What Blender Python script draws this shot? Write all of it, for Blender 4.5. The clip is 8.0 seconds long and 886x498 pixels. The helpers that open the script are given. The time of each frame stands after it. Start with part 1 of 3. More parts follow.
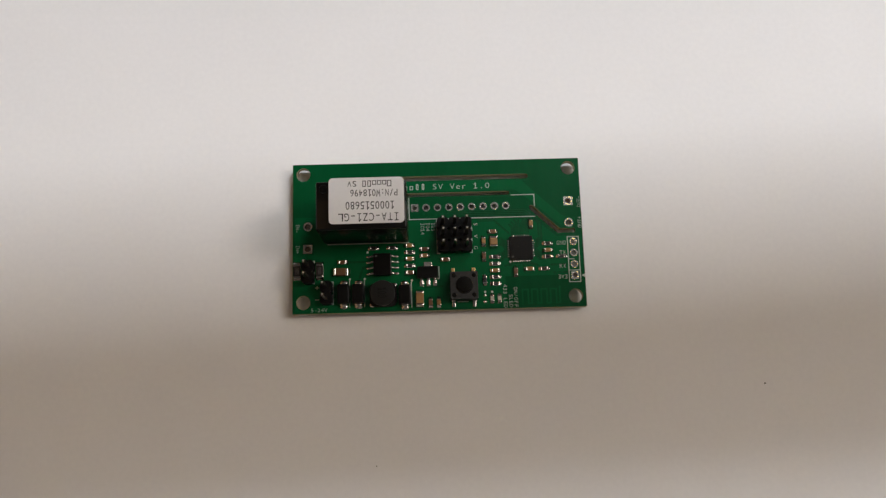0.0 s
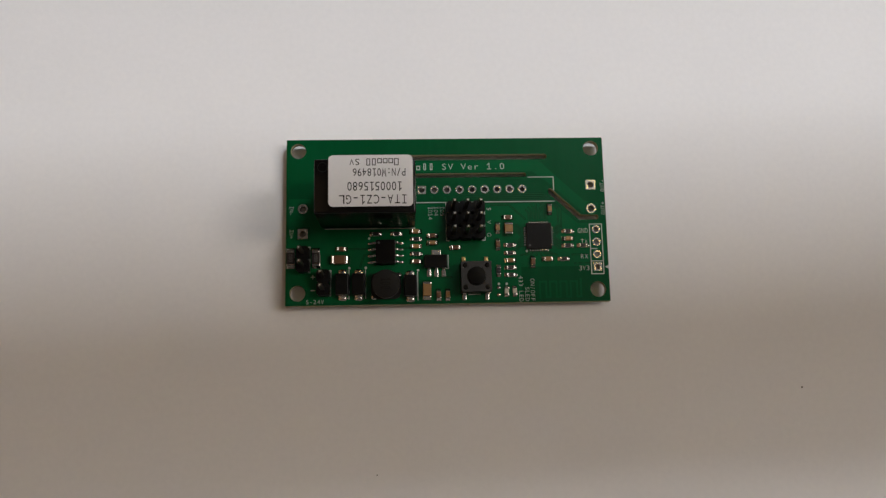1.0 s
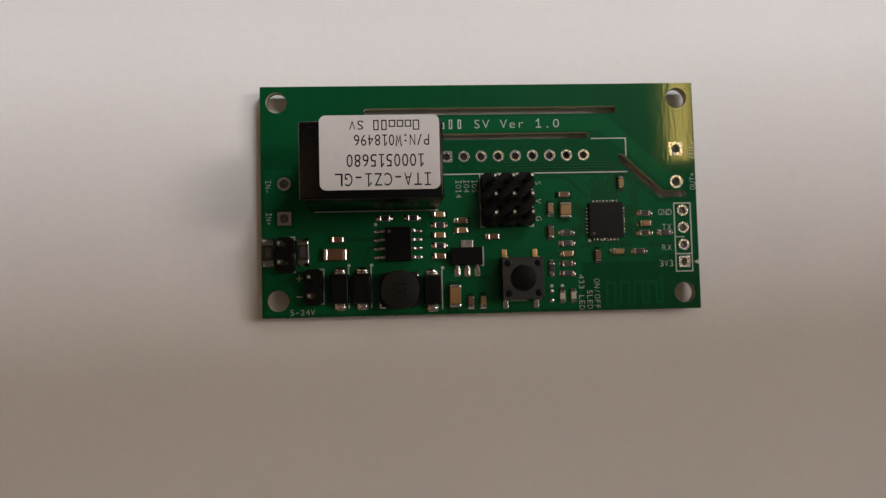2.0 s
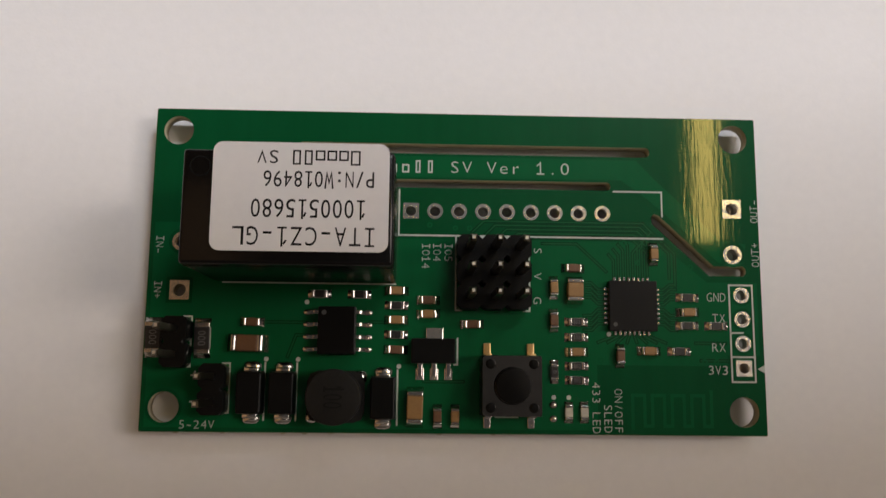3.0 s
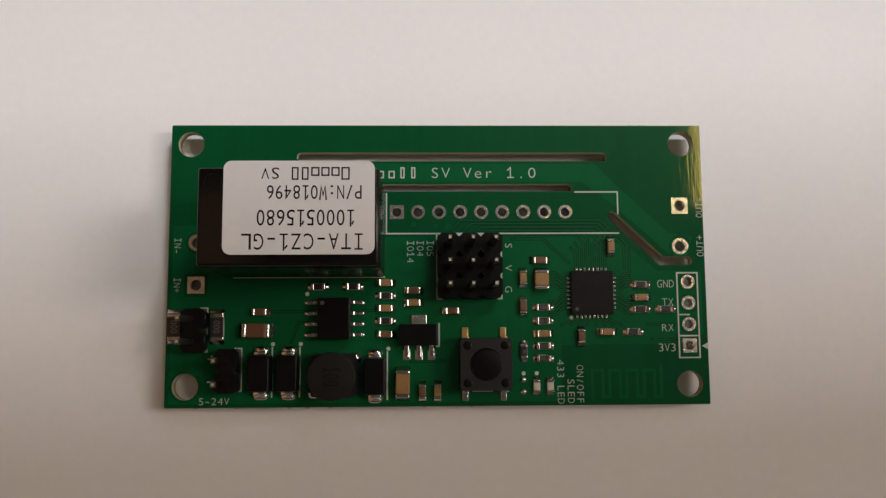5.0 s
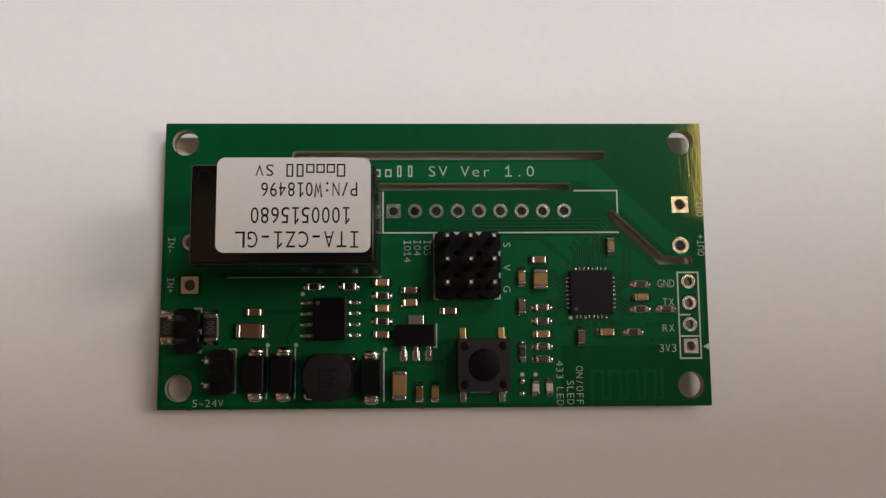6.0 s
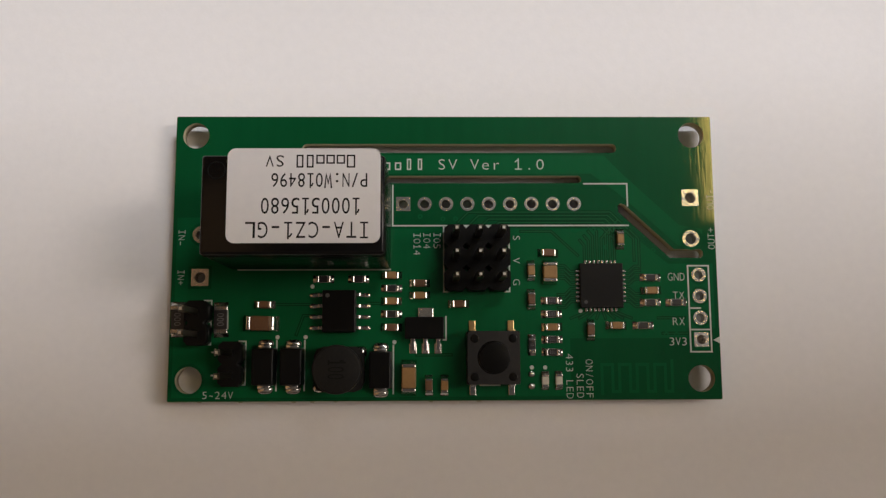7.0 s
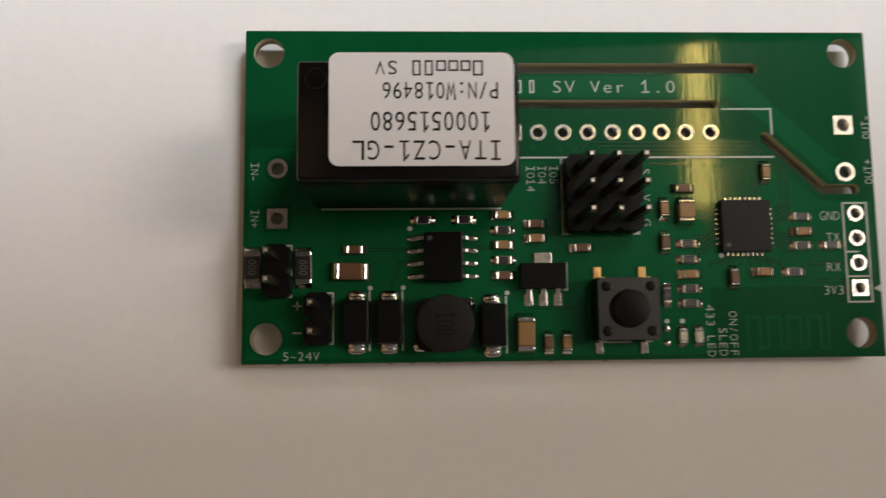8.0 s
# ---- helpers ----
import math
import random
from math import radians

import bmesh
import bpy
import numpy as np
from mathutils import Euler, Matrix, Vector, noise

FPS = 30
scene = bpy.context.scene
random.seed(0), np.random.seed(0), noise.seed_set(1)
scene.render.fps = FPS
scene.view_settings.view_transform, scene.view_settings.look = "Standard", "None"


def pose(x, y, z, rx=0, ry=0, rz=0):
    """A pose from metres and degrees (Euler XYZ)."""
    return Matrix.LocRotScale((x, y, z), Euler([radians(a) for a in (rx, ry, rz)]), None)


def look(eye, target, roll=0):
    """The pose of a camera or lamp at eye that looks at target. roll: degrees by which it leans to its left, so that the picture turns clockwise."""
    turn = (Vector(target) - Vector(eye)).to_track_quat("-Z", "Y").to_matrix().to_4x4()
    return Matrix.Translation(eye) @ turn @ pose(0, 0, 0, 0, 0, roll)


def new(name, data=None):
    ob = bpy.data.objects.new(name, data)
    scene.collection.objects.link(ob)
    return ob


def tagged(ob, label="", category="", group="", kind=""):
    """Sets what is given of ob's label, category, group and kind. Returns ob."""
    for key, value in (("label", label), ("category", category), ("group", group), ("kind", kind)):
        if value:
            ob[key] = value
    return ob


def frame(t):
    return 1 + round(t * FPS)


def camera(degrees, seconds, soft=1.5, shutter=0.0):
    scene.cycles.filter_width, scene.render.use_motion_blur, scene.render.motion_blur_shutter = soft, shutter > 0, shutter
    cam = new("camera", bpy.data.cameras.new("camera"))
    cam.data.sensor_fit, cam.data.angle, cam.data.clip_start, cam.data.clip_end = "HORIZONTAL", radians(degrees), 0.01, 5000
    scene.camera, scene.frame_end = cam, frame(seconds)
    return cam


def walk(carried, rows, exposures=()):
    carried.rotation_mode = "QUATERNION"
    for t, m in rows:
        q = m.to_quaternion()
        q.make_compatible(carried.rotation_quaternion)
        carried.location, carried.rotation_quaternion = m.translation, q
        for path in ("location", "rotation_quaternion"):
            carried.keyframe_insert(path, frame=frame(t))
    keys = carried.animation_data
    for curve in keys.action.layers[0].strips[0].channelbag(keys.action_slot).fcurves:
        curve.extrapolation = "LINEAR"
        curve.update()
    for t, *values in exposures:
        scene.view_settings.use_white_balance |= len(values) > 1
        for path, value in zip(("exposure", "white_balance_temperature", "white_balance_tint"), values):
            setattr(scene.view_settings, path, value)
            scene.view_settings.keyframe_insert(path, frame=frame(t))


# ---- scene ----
cam = camera(54.57, 8.0, soft=1.35, shutter=0.2)
# seconds, eye in millimetres over the sheet's middle, turn in degrees
ROWS = [
    (0.0, -1.9, -40.4, 188.8, 11.32, -0.56, -1.72),
    (0.5, -6.7, -40.0, 182.6, 10.96, -1.14, -1.17),
    (1.0, -8.1, -35.8, 171.1, 10.12, -2.21, -1.23),
    (1.2, -11.6, -34.7, 164.9, 9.60, -2.94, -1.25),
    (2.3, -13.5, -11.8, 115.1, 2.76, -3.22, -1.45),
    (2.5, -13.9, -13.7, 107.9, 5.98, -1.98, 0.01),
    (2.7, -13.4, -14.7, 98.6, 9.68, -2.59, 1.17),
    (2.9, -7.2, -12.7, 92.6, 9.54, -2.44, 0.67),
    (3.0, -4.5, -11.4, 92.1, 8.63, -1.96, 0.56),
    (3.2, -4.5, -12.9, 93.9, 7.57, -1.67, -0.16),
    (3.5, -6.9, -11.2, 101.7, 6.75, -2.22, -1.10),
    (3.6, -8.2, -9.7, 107.9, 6.32, -1.93, -1.19),
    (3.8, -5.2, -6.9, 113.1, 7.23, -1.46, -1.29),
    (4.0, -2.6, -6.2, 113.1, 6.73, -1.29, -0.99),
    (4.5, -2.3, -9.2, 108.4, 6.51, -1.46, -0.34),
    (6.0, -2.0, -10.9, 103.7, 7.11, -1.56, -0.41),
    (6.5, -1.7, -12.2, 103.4, 7.33, -1.16, -0.20),
    (7.0, -2.1, -12.3, 103.5, 7.43, -0.99, -0.25),
    (7.5, -3.2, -13.8, 102.1, 7.63, -0.49, -0.25),
    (7.7, -6.9, -16.1, 95.6, 6.93, -0.32, -0.02),
    (7.8, -8.9, -16.4, 94.1, 6.98, -0.82, 0.05),
    (8.0, -16.0, -15.8, 87.9, 6.83, -2.40, -0.74),
]
EXPOSURES = [(0.0, -0.06, 6520, 12), (0.5, -0.17, 6450, 12), (1.0, -0.25, 6450, 12), (2.4, -0.28, 6700, 16), (3.5, -0.08, 6680, 15), (4.5, -0.14, 6700, 15), (7.0, -0.14, 6700, 15), (8.0, 0.06, 6650, 13)]
walk(cam, [(t, pose(x / 1000, y / 1000, z / 1000, rx, ry, rz)) for t, x, y, z, rx, ry, rz in ROWS], EXPOSURES)

# ---------------------------------------------------------------- world and light
world = bpy.data.worlds.new("sky")
scene.world = world
world.use_nodes = True
wt = world.node_tree
sky = wt.nodes.new("ShaderNodeTexSky")
sky.sky_type, sky.sun_disc = "NISHITA", False
sky.sun_elevation, sky.sun_rotation = radians(40), radians(200)
wt.nodes["Background"].inputs["Strength"].default_value = 0.1
wt.links.new(sky.outputs["Color"], wt.nodes["Background"].inputs["Color"])

# room round the table: x, y limits and ceiling height in metres
X0, X1, Y0, Y1, TOPZ = -0.6, 1.0, -0.5, 0.9, 1.75
WIN_E = (-0.02, 0.31, 0.75, 1.70)  # window in the east wall: y0, y1, z0, z1
WIN_N = (0.32, 0.92, 1.16, 1.70)  # window in the north wall: x0, x1, z0, z1


def daylight(win, energy, colour, place, inward):
    """The light of the sky in a window's opening."""
    li = bpy.data.lights.new("window_daylight", "AREA")
    li.shape, li.size, li.size_y = "RECTANGLE", win[1] - win[0] - 0.04, win[3] - win[2] - 0.04
    li.energy, li.color = energy, colour
    new("window_daylight", li).matrix_world = look(place, [a + b for a, b in zip(place, inward)])


daylight(WIN_E, 12.5, (1.0, 0.92, 0.83), (X1 + 0.1, (WIN_E[0] + WIN_E[1]) / 2, (WIN_E[2] + WIN_E[3]) / 2), (-1, 0, 0))
daylight(WIN_N, 72.0, (0.90, 0.955, 1.0), ((WIN_N[0] + WIN_N[1]) / 2, Y1 + 0.1, (WIN_N[2] + WIN_N[3]) / 2), (0, -1, 0))

MM = 0.001
BASE, TOP = 1.4, 3.0  # underside and upper face of the circuit board, millimetres over the paper


# ---------------------------------------------------------------- materials
def material(name, dark, light, rough=0.5, metal=0.0, grain=1500.0, broad=120.0, bump=0.0, bump_scale=None, coat=0.0, bump_detail=5, spread=0.6, stretch=(1, 1, 1), ior=1.5, rough_var=0.0, emit=0.0):
    """Two base colours mixed by a fine and a broad noise, with fine relief. Scales are per metre."""
    m = bpy.data.materials.new(name)
    m.use_nodes = True
    nt = m.node_tree
    b = nt.nodes["Principled BSDF"]
    co = nt.nodes.new("ShaderNodeTexCoord")
    mp = nt.nodes.new("ShaderNodeMapping")
    mp.inputs["Scale"].default_value = stretch
    nt.links.new(co.outputs["Object"], mp.inputs["Vector"])
    fine, wide = nt.nodes.new("ShaderNodeTexNoise"), nt.nodes.new("ShaderNodeTexNoise")
    fine.inputs["Scale"].default_value, wide.inputs["Scale"].default_value = grain, broad
    fine.inputs["Detail"].default_value, wide.inputs["Detail"].default_value = 4, 2
    nt.links.new(mp.outputs[0], fine.inputs["Vector"])
    nt.links.new(co.outputs["Object"], wide.inputs["Vector"])
    mean = nt.nodes.new("ShaderNodeMath")
    mean.operation = "MULTIPLY_ADD"
    mean.inputs[1].default_value = 0.5
    half = nt.nodes.new("ShaderNodeMath")
    half.operation = "MULTIPLY"
    half.inputs[1].default_value = 0.5
    nt.links.new(wide.outputs["Fac"], half.inputs[0])
    nt.links.new(fine.outputs["Fac"], mean.inputs[0])
    nt.links.new(half.outputs[0], mean.inputs[2])
    ramp = nt.nodes.new("ShaderNodeMapRange")
    ramp.inputs["From Min"].default_value, ramp.inputs["From Max"].default_value = 0.5 - spread / 2, 0.5 + spread / 2
    nt.links.new(mean.outputs[0], ramp.inputs["Value"])
    mix = nt.nodes.new("ShaderNodeMix")
    mix.data_type = "RGBA"
    mix.inputs["A"].default_value, mix.inputs["B"].default_value = (*dark, 1), (*light, 1)
    nt.links.new(ramp.outputs[0], mix.inputs["Factor"])
    nt.links.new(mix.outputs["Result"], b.inputs["Base Color"])
    b.inputs["Roughness"].default_value, b.inputs["Metallic"].default_value = rough, metal
    b.inputs["IOR"].default_value = ior
    b.inputs["Coat Weight"].default_value = coat
    b.inputs["Coat Roughness"].default_value = 0.12
    if rough_var:
        rr = nt.nodes.new("ShaderNodeMapRange")
        rr.inputs["To Min"].default_value, rr.inputs["To Max"].default_value = rough - rough_var, rough + rough_var
        nt.links.new(mean.outputs[0], rr.inputs["Value"])
        nt.links.new(rr.outputs[0], b.inputs["Roughness"])
    if bump:
        bn = nt.nodes.new("ShaderNodeTexNoise")
        bn.inputs["Scale"].default_value, bn.inputs["Detail"].default_value = bump_scale or grain, bump_detail
        nt.links.new(mp.outputs[0], bn.inputs["Vector"])
        bp = nt.nodes.new("ShaderNodeBump")
        bp.inputs["Strength"].default_value, bp.inputs["Distance"].default_value = 1.0, bump
        nt.links.new(bn.outputs["Fac"], bp.inputs["Height"])
        nt.links.new(bp.outputs["Normal"], b.inputs["Normal"])
    if emit:
        b.inputs["Emission Strength"].default_value = emit
        b.inputs["Emission Color"].default_value = (*light, 1)
    return m


PAPER = material("white_paper", (0.75, 0.735, 0.73), (0.82, 0.80, 0.79), 0.85, grain=900, broad=25, bump=0.000012, bump_scale=2500)
MASK = material("green_solder_mask", (0.001, 0.060, 0.018), (0.002, 0.078, 0.025), 0.045, grain=700, broad=70, bump=0.0000036, bump_scale=3000, bump_detail=3, stretch=(1, 0.07, 1), rough_var=0.015, ior=1.4)
MASK_COPPER = material("green_solder_mask_over_copper", (0.0012, 0.086, 0.026), (0.0025, 0.106, 0.034), 0.045, grain=900, broad=80, bump=0.0000036, bump_scale=3000, bump_detail=3, stretch=(1, 0.07, 1), rough_var=0.015, ior=1.4)
TRACK = material("green_mask_over_track", (0.005, 0.085, 0.027), (0.009, 0.105, 0.035), 0.08, grain=900, broad=80)
LAMINATE = material("bare_laminate", (0.34, 0.30, 0.19), (0.44, 0.39, 0.26), 0.7, grain=3000, broad=300, stretch=(1, 1, 6))
GAP = material("green_mask_over_bare_laminate", (0.001, 0.034, 0.011), (0.002, 0.046, 0.015), 0.1, grain=900, broad=80)
SILK = material("white_print", (0.42, 0.46, 0.40), (0.56, 0.60, 0.54), 0.6, grain=4000, broad=300)
TIN = material("tinned_solder", (0.48, 0.45, 0.41), (0.76, 0.73, 0.69), 0.2, 1.0, grain=2500, broad=500, bump=0.000012, bump_scale=2200, rough_var=0.06)
PAD = material("tinned_pad", (0.60, 0.57, 0.50), (0.82, 0.79, 0.72), 0.25, 1.0, grain=2500, broad=400, bump=0.00001, bump_scale=3000)
GOLD = material("gold_plated_leg", (0.66, 0.42, 0.16), (0.85, 0.62, 0.30), 0.3, 1.0, grain=2000, broad=300, bump=0.00001)
BLACK = material("black_plastic", (0.004, 0.004, 0.004), (0.008, 0.008, 0.008), 0.36, grain=1800, broad=150, bump=0.000006, bump_scale=4000, rough_var=0.08, ior=1.22)
RELAY = material("black_relay_case", (0.003, 0.003, 0.003), (0.006, 0.006, 0.006), 0.22, grain=900, broad=90, bump=0.000004, bump_scale=2500, rough_var=0.06, ior=1.34)
EPOXY = material("chip_epoxy", (0.004, 0.004, 0.004), (0.008, 0.0075, 0.0075), 0.42, grain=5000, broad=400, bump=0.000008, bump_scale=7000, ior=1.27)
EPOXY_DARK = material("dark_chip_epoxy", (0.003, 0.003, 0.003), (0.007, 0.007, 0.007), 0.38, grain=5000, broad=400, bump=0.000006, bump_scale=7000, ior=1.22)
FERRITE = material("dark_ferrite", (0.012, 0.012, 0.011), (0.022, 0.021, 0.020), 0.45, grain=3000, broad=350, bump=0.00002, bump_scale=3500, ior=1.22)
CODE = material("pale_grey_marking", (0.16, 0.155, 0.15), (0.24, 0.235, 0.225), 0.5, grain=3000, broad=300)
GREYMARK = material("grey_marking", (0.05, 0.05, 0.048), (0.09, 0.09, 0.085), 0.5, grain=3000, broad=300)
CERAMIC = material("tan_ceramic", (0.25, 0.13, 0.04), (0.35, 0.20, 0.068), 0.5, grain=3500, broad=500, bump=0.000006)
BROWN = material("brown_ceramic", (0.11, 0.05, 0.02), (0.17, 0.082, 0.036), 0.5, grain=3500, broad=500, bump=0.000006)
RESIST = material("resistor_glaze", (0.012, 0.011, 0.011), (0.028, 0.025, 0.024), 0.35, grain=3500, broad=500)
ALUMINA = material("alumina", (0.55, 0.52, 0.47), (0.68, 0.65, 0.60), 0.55, grain=3500, broad=500)
STEEL = material("brushed_steel", (0.22, 0.20, 0.18), (0.32, 0.30, 0.27), 0.09, 1.0, grain=1500, broad=300, bump=0.000001, bump_scale=1800, stretch=(0.15, 1, 1), rough_var=0.03)
STICKER = material("white_sticker", (0.76, 0.75, 0.76), (0.83, 0.82, 0.82), 0.5, grain=1500, broad=120, bump=0.00001, bump_scale=500)
INK = material("black_ink", (0.006, 0.006, 0.006), (0.016, 0.016, 0.015), 0.6, grain=5000, broad=900, ior=1.15)
LEDWHITE = material("led_resin", (0.50, 0.47, 0.38), (0.66, 0.63, 0.52), 0.3, grain=3000, broad=700)
SPECK = material("grey_dust", (0.10, 0.09, 0.08), (0.2, 0.18, 0.16), 0.9, grain=4000, broad=900)
WALL_LIGHT = material("plaster", (0.08, 0.077, 0.07), (0.10, 0.096, 0.088), 0.9, grain=60, broad=3, bump=0.001, bump_scale=80)
WALL_WARM = material("warm_plaster", (0.28, 0.16, 0.07), (0.33, 0.19, 0.085), 0.9, grain=60, broad=3, bump=0.001, bump_scale=80)
WALL_BROWN = material("brown_plaster", (0.045, 0.034, 0.024), (0.06, 0.046, 0.033), 0.9, grain=60, broad=3, bump=0.001, bump_scale=80)
CEILING = material("stained_beam", (0.010, 0.009, 0.008), (0.017, 0.015, 0.013), 0.7, grain=30, broad=3, stretch=(8, 1, 1))
WOOD = material("oak_tabletop", (0.07, 0.042, 0.024), (0.13, 0.08, 0.046), 0.45, grain=40, broad=4, stretch=(1, 14, 1), bump=0.0002, bump_scale=60)
FRAME_PAINT = material("white_window_paint", (0.72, 0.71, 0.69), (0.80, 0.79, 0.77), 0.4, grain=200, broad=10)
TUBE = material("warm_lamp_tube", (1.0, 0.70, 0.16), (1.0, 0.74, 0.20), 0.4, grain=20, broad=3, emit=12.0)


# ---------------------------------------------------------------- mesh helpers (all lengths in millimetres)
def to_mesh(name, bm, smooth=0.0):
    bmesh.ops.scale(bm, vec=(MM, MM, MM), verts=bm.verts)
    me = bpy.data.meshes.new(name)
    bm.to_mesh(me)
    bm.free()
    if smooth:
        me.shade_smooth()
        me.set_sharp_from_angle(angle=radians(smooth))
    return me


def add_box(bm, x0, x1, y0, y1, z0, z1, bevel=0.0, segments=2):
    r = bmesh.ops.create_cube(bm, size=1.0, matrix=Matrix.Translation(((x0 + x1) / 2, (y0 + y1) / 2, (z0 + z1) / 2)) @ Matrix.Diagonal((x1 - x0, y1 - y0, z1 - z0, 1)))
    if bevel:
        edges = list({e for v in r["verts"] for e in v.link_edges})
        bmesh.ops.bevel(bm, geom=edges, offset=bevel, segments=segments, profile=0.5, affect="EDGES")


def add_tube(bm, cx, cy, z0, z1, r0, r1=None, segments=32, bevel=0.0):
    r = bmesh.ops.create_cone(bm, cap_ends=True, segments=segments, radius1=r0, radius2=r0 if r1 is None else r1, depth=z1 - z0, matrix=Matrix.Translation((cx, cy, (z0 + z1) / 2)))
    if bevel:
        edges = [e for e in {e for v in r["verts"] for e in v.link_edges} if min(v.co.z for v in e.verts) > z1 - 1e-4]
        bmesh.ops.bevel(bm, geom=edges, offset=bevel, segments=3, profile=0.5, affect="EDGES")


def add_blob(bm, cx, cy, z0, rx, ry, rz):
    """A rounded mound of solder."""
    r = bmesh.ops.create_uvsphere(bm, u_segments=18, v_segments=10, radius=1.0)
    for v in r["verts"]:
        n = max(abs(v.co.x), abs(v.co.y), 1e-6) / max(math.hypot(v.co.x, v.co.y), 1e-6)
        k = 1 + 0.35 * (1 / n - 1)
        v.co = (cx + v.co.x * rx * k * 0.96, cy + v.co.y * ry * k * 0.96, z0 + v.co.z * rz)


def box(name, x0, x1, y0, y1, z0, z1, bevel=0.0):
    bm = bmesh.new()
    add_box(bm, x0, x1, y0, y1, z0, z1, bevel)
    return to_mesh(name, bm)


def tube(name, cx, cy, z0, z1, r0, r1=None, segments=32, bevel=0.0):
    bm = bmesh.new()
    add_tube(bm, cx, cy, z0, z1, r0, r1, segments, bevel)
    return to_mesh(name, bm, 40)


def from_curve(name, cu, z0, z1):
    cu.dimensions, cu.fill_mode, cu.extrude = "2D", "BOTH", (z1 - z0) / 2
    ob = bpy.data.objects.new(name, cu)
    me = bpy.data.meshes.new_from_object(ob)
    me.name = name
    bpy.data.objects.remove(ob)
    bpy.data.curves.remove(cu)
    me.transform(Matrix.Translation((0, 0, (z0 + z1) / 2)))
    return me


def flat(name, loops, z0, z1):
    """A plate from closed outlines, of which the inner ones are holes."""
    cu = bpy.data.curves.new(name, "CURVE")
    cu.dimensions = "2D"
    for loop in loops:
        s = cu.splines.new("POLY")
        s.points.add(len(loop) - 1)
        for p, (x, y) in zip(s.points, loop):
            p.co = (x, y, 0, 1)
        s.use_cyclic_u = True
    me = from_curve(name, cu, z0, z1)
    bm = bmesh.new()
    bm.from_mesh(me)
    bpy.data.meshes.remove(me)
    bmesh.ops.remove_doubles(bm, verts=bm.verts, dist=0.0005)
    return to_mesh(name, bm)


def ring(cx, cy, r, n=28):
    return [(cx + r * math.cos(2 * math.pi * k / n), cy + r * math.sin(2 * math.pi * k / n)) for k in range(n)]


def rect(x0, x1, y0, y1, r=0.0, n=5):
    if not r:
        return [(x0, y0), (x1, y0), (x1, y1), (x0, y1)]
    out = []
    for cx, cy, a in ((x1 - r, y0 + r, -90), (x1 - r, y1 - r, 0), (x0 + r, y1 - r, 90), (x0 + r, y0 + r, 180)):
        out += [(cx + r * math.cos(radians(a + 90 * k / n)), cy + r * math.sin(radians(a + 90 * k / n))) for k in range(n + 1)]
    return out


def add_stroke(bm, pts, width, z0, z1):
    """A mitred strip along a line of points, closed where the line ends at its start."""
    pts = [p for k, p in enumerate(pts) if not k or math.dist(p, pts[k - 1]) > 1e-6]
    closed = len(pts) > 3 and math.dist(pts[0], pts[-1]) < 1e-6
    if closed:
        pts = pts[:-1]
    h, n, left, right = width / 2, len(pts), [], []
    for k, (x, y) in enumerate(pts):
        dirs = []
        if k or closed:
            dirs.append((Vector(pts[k]) - Vector(pts[k - 1])).normalized())
        if k < n - 1 or closed:
            dirs.append((Vector(pts[(k + 1) % n]) - Vector(pts[k])).normalized())
        t = sum(dirs, Vector((0, 0))).normalized()
        o = Vector((-t.y, t.x)) * h / max(0.35, t.dot(dirs[0]))
        e = Vector((0, 0)) if closed or 0 < k < n - 1 else dirs[0] * h * (-1 if k == 0 else 1)
        left.append((x + o.x + e.x, y + o.y + e.y))
        right.append((x - o.x + e.x, y - o.y + e.y))
    v = [[bm.verts.new((*p, z)) for p in side] for z in (z0, z1) for side in (left, right)]
    lo_l, lo_r, hi_l, hi_r = v
    last = n if closed else n - 1
    for k in range(last):
        a, b = k, (k + 1) % n
        bm.faces.new((hi_r[a], hi_r[b], hi_l[b], hi_l[a]))
        bm.faces.new((lo_l[a], lo_l[b], lo_r[b], lo_r[a]))
        bm.faces.new((lo_r[a], lo_r[b], hi_r[b], hi_r[a]))
        bm.faces.new((hi_l[a], hi_l[b], lo_l[b], lo_l[a]))
    if not closed:
        bm.faces.new((lo_l[0], lo_r[0], hi_r[0], hi_l[0]))
        bm.faces.new((lo_r[-1], lo_l[-1], hi_l[-1], hi_r[-1]))


def strokes(name, lines, width, z0, z1):
    bm = bmesh.new()
    for line in lines:
        add_stroke(bm, line, width, z0, z1)
    return to_mesh(name, bm)


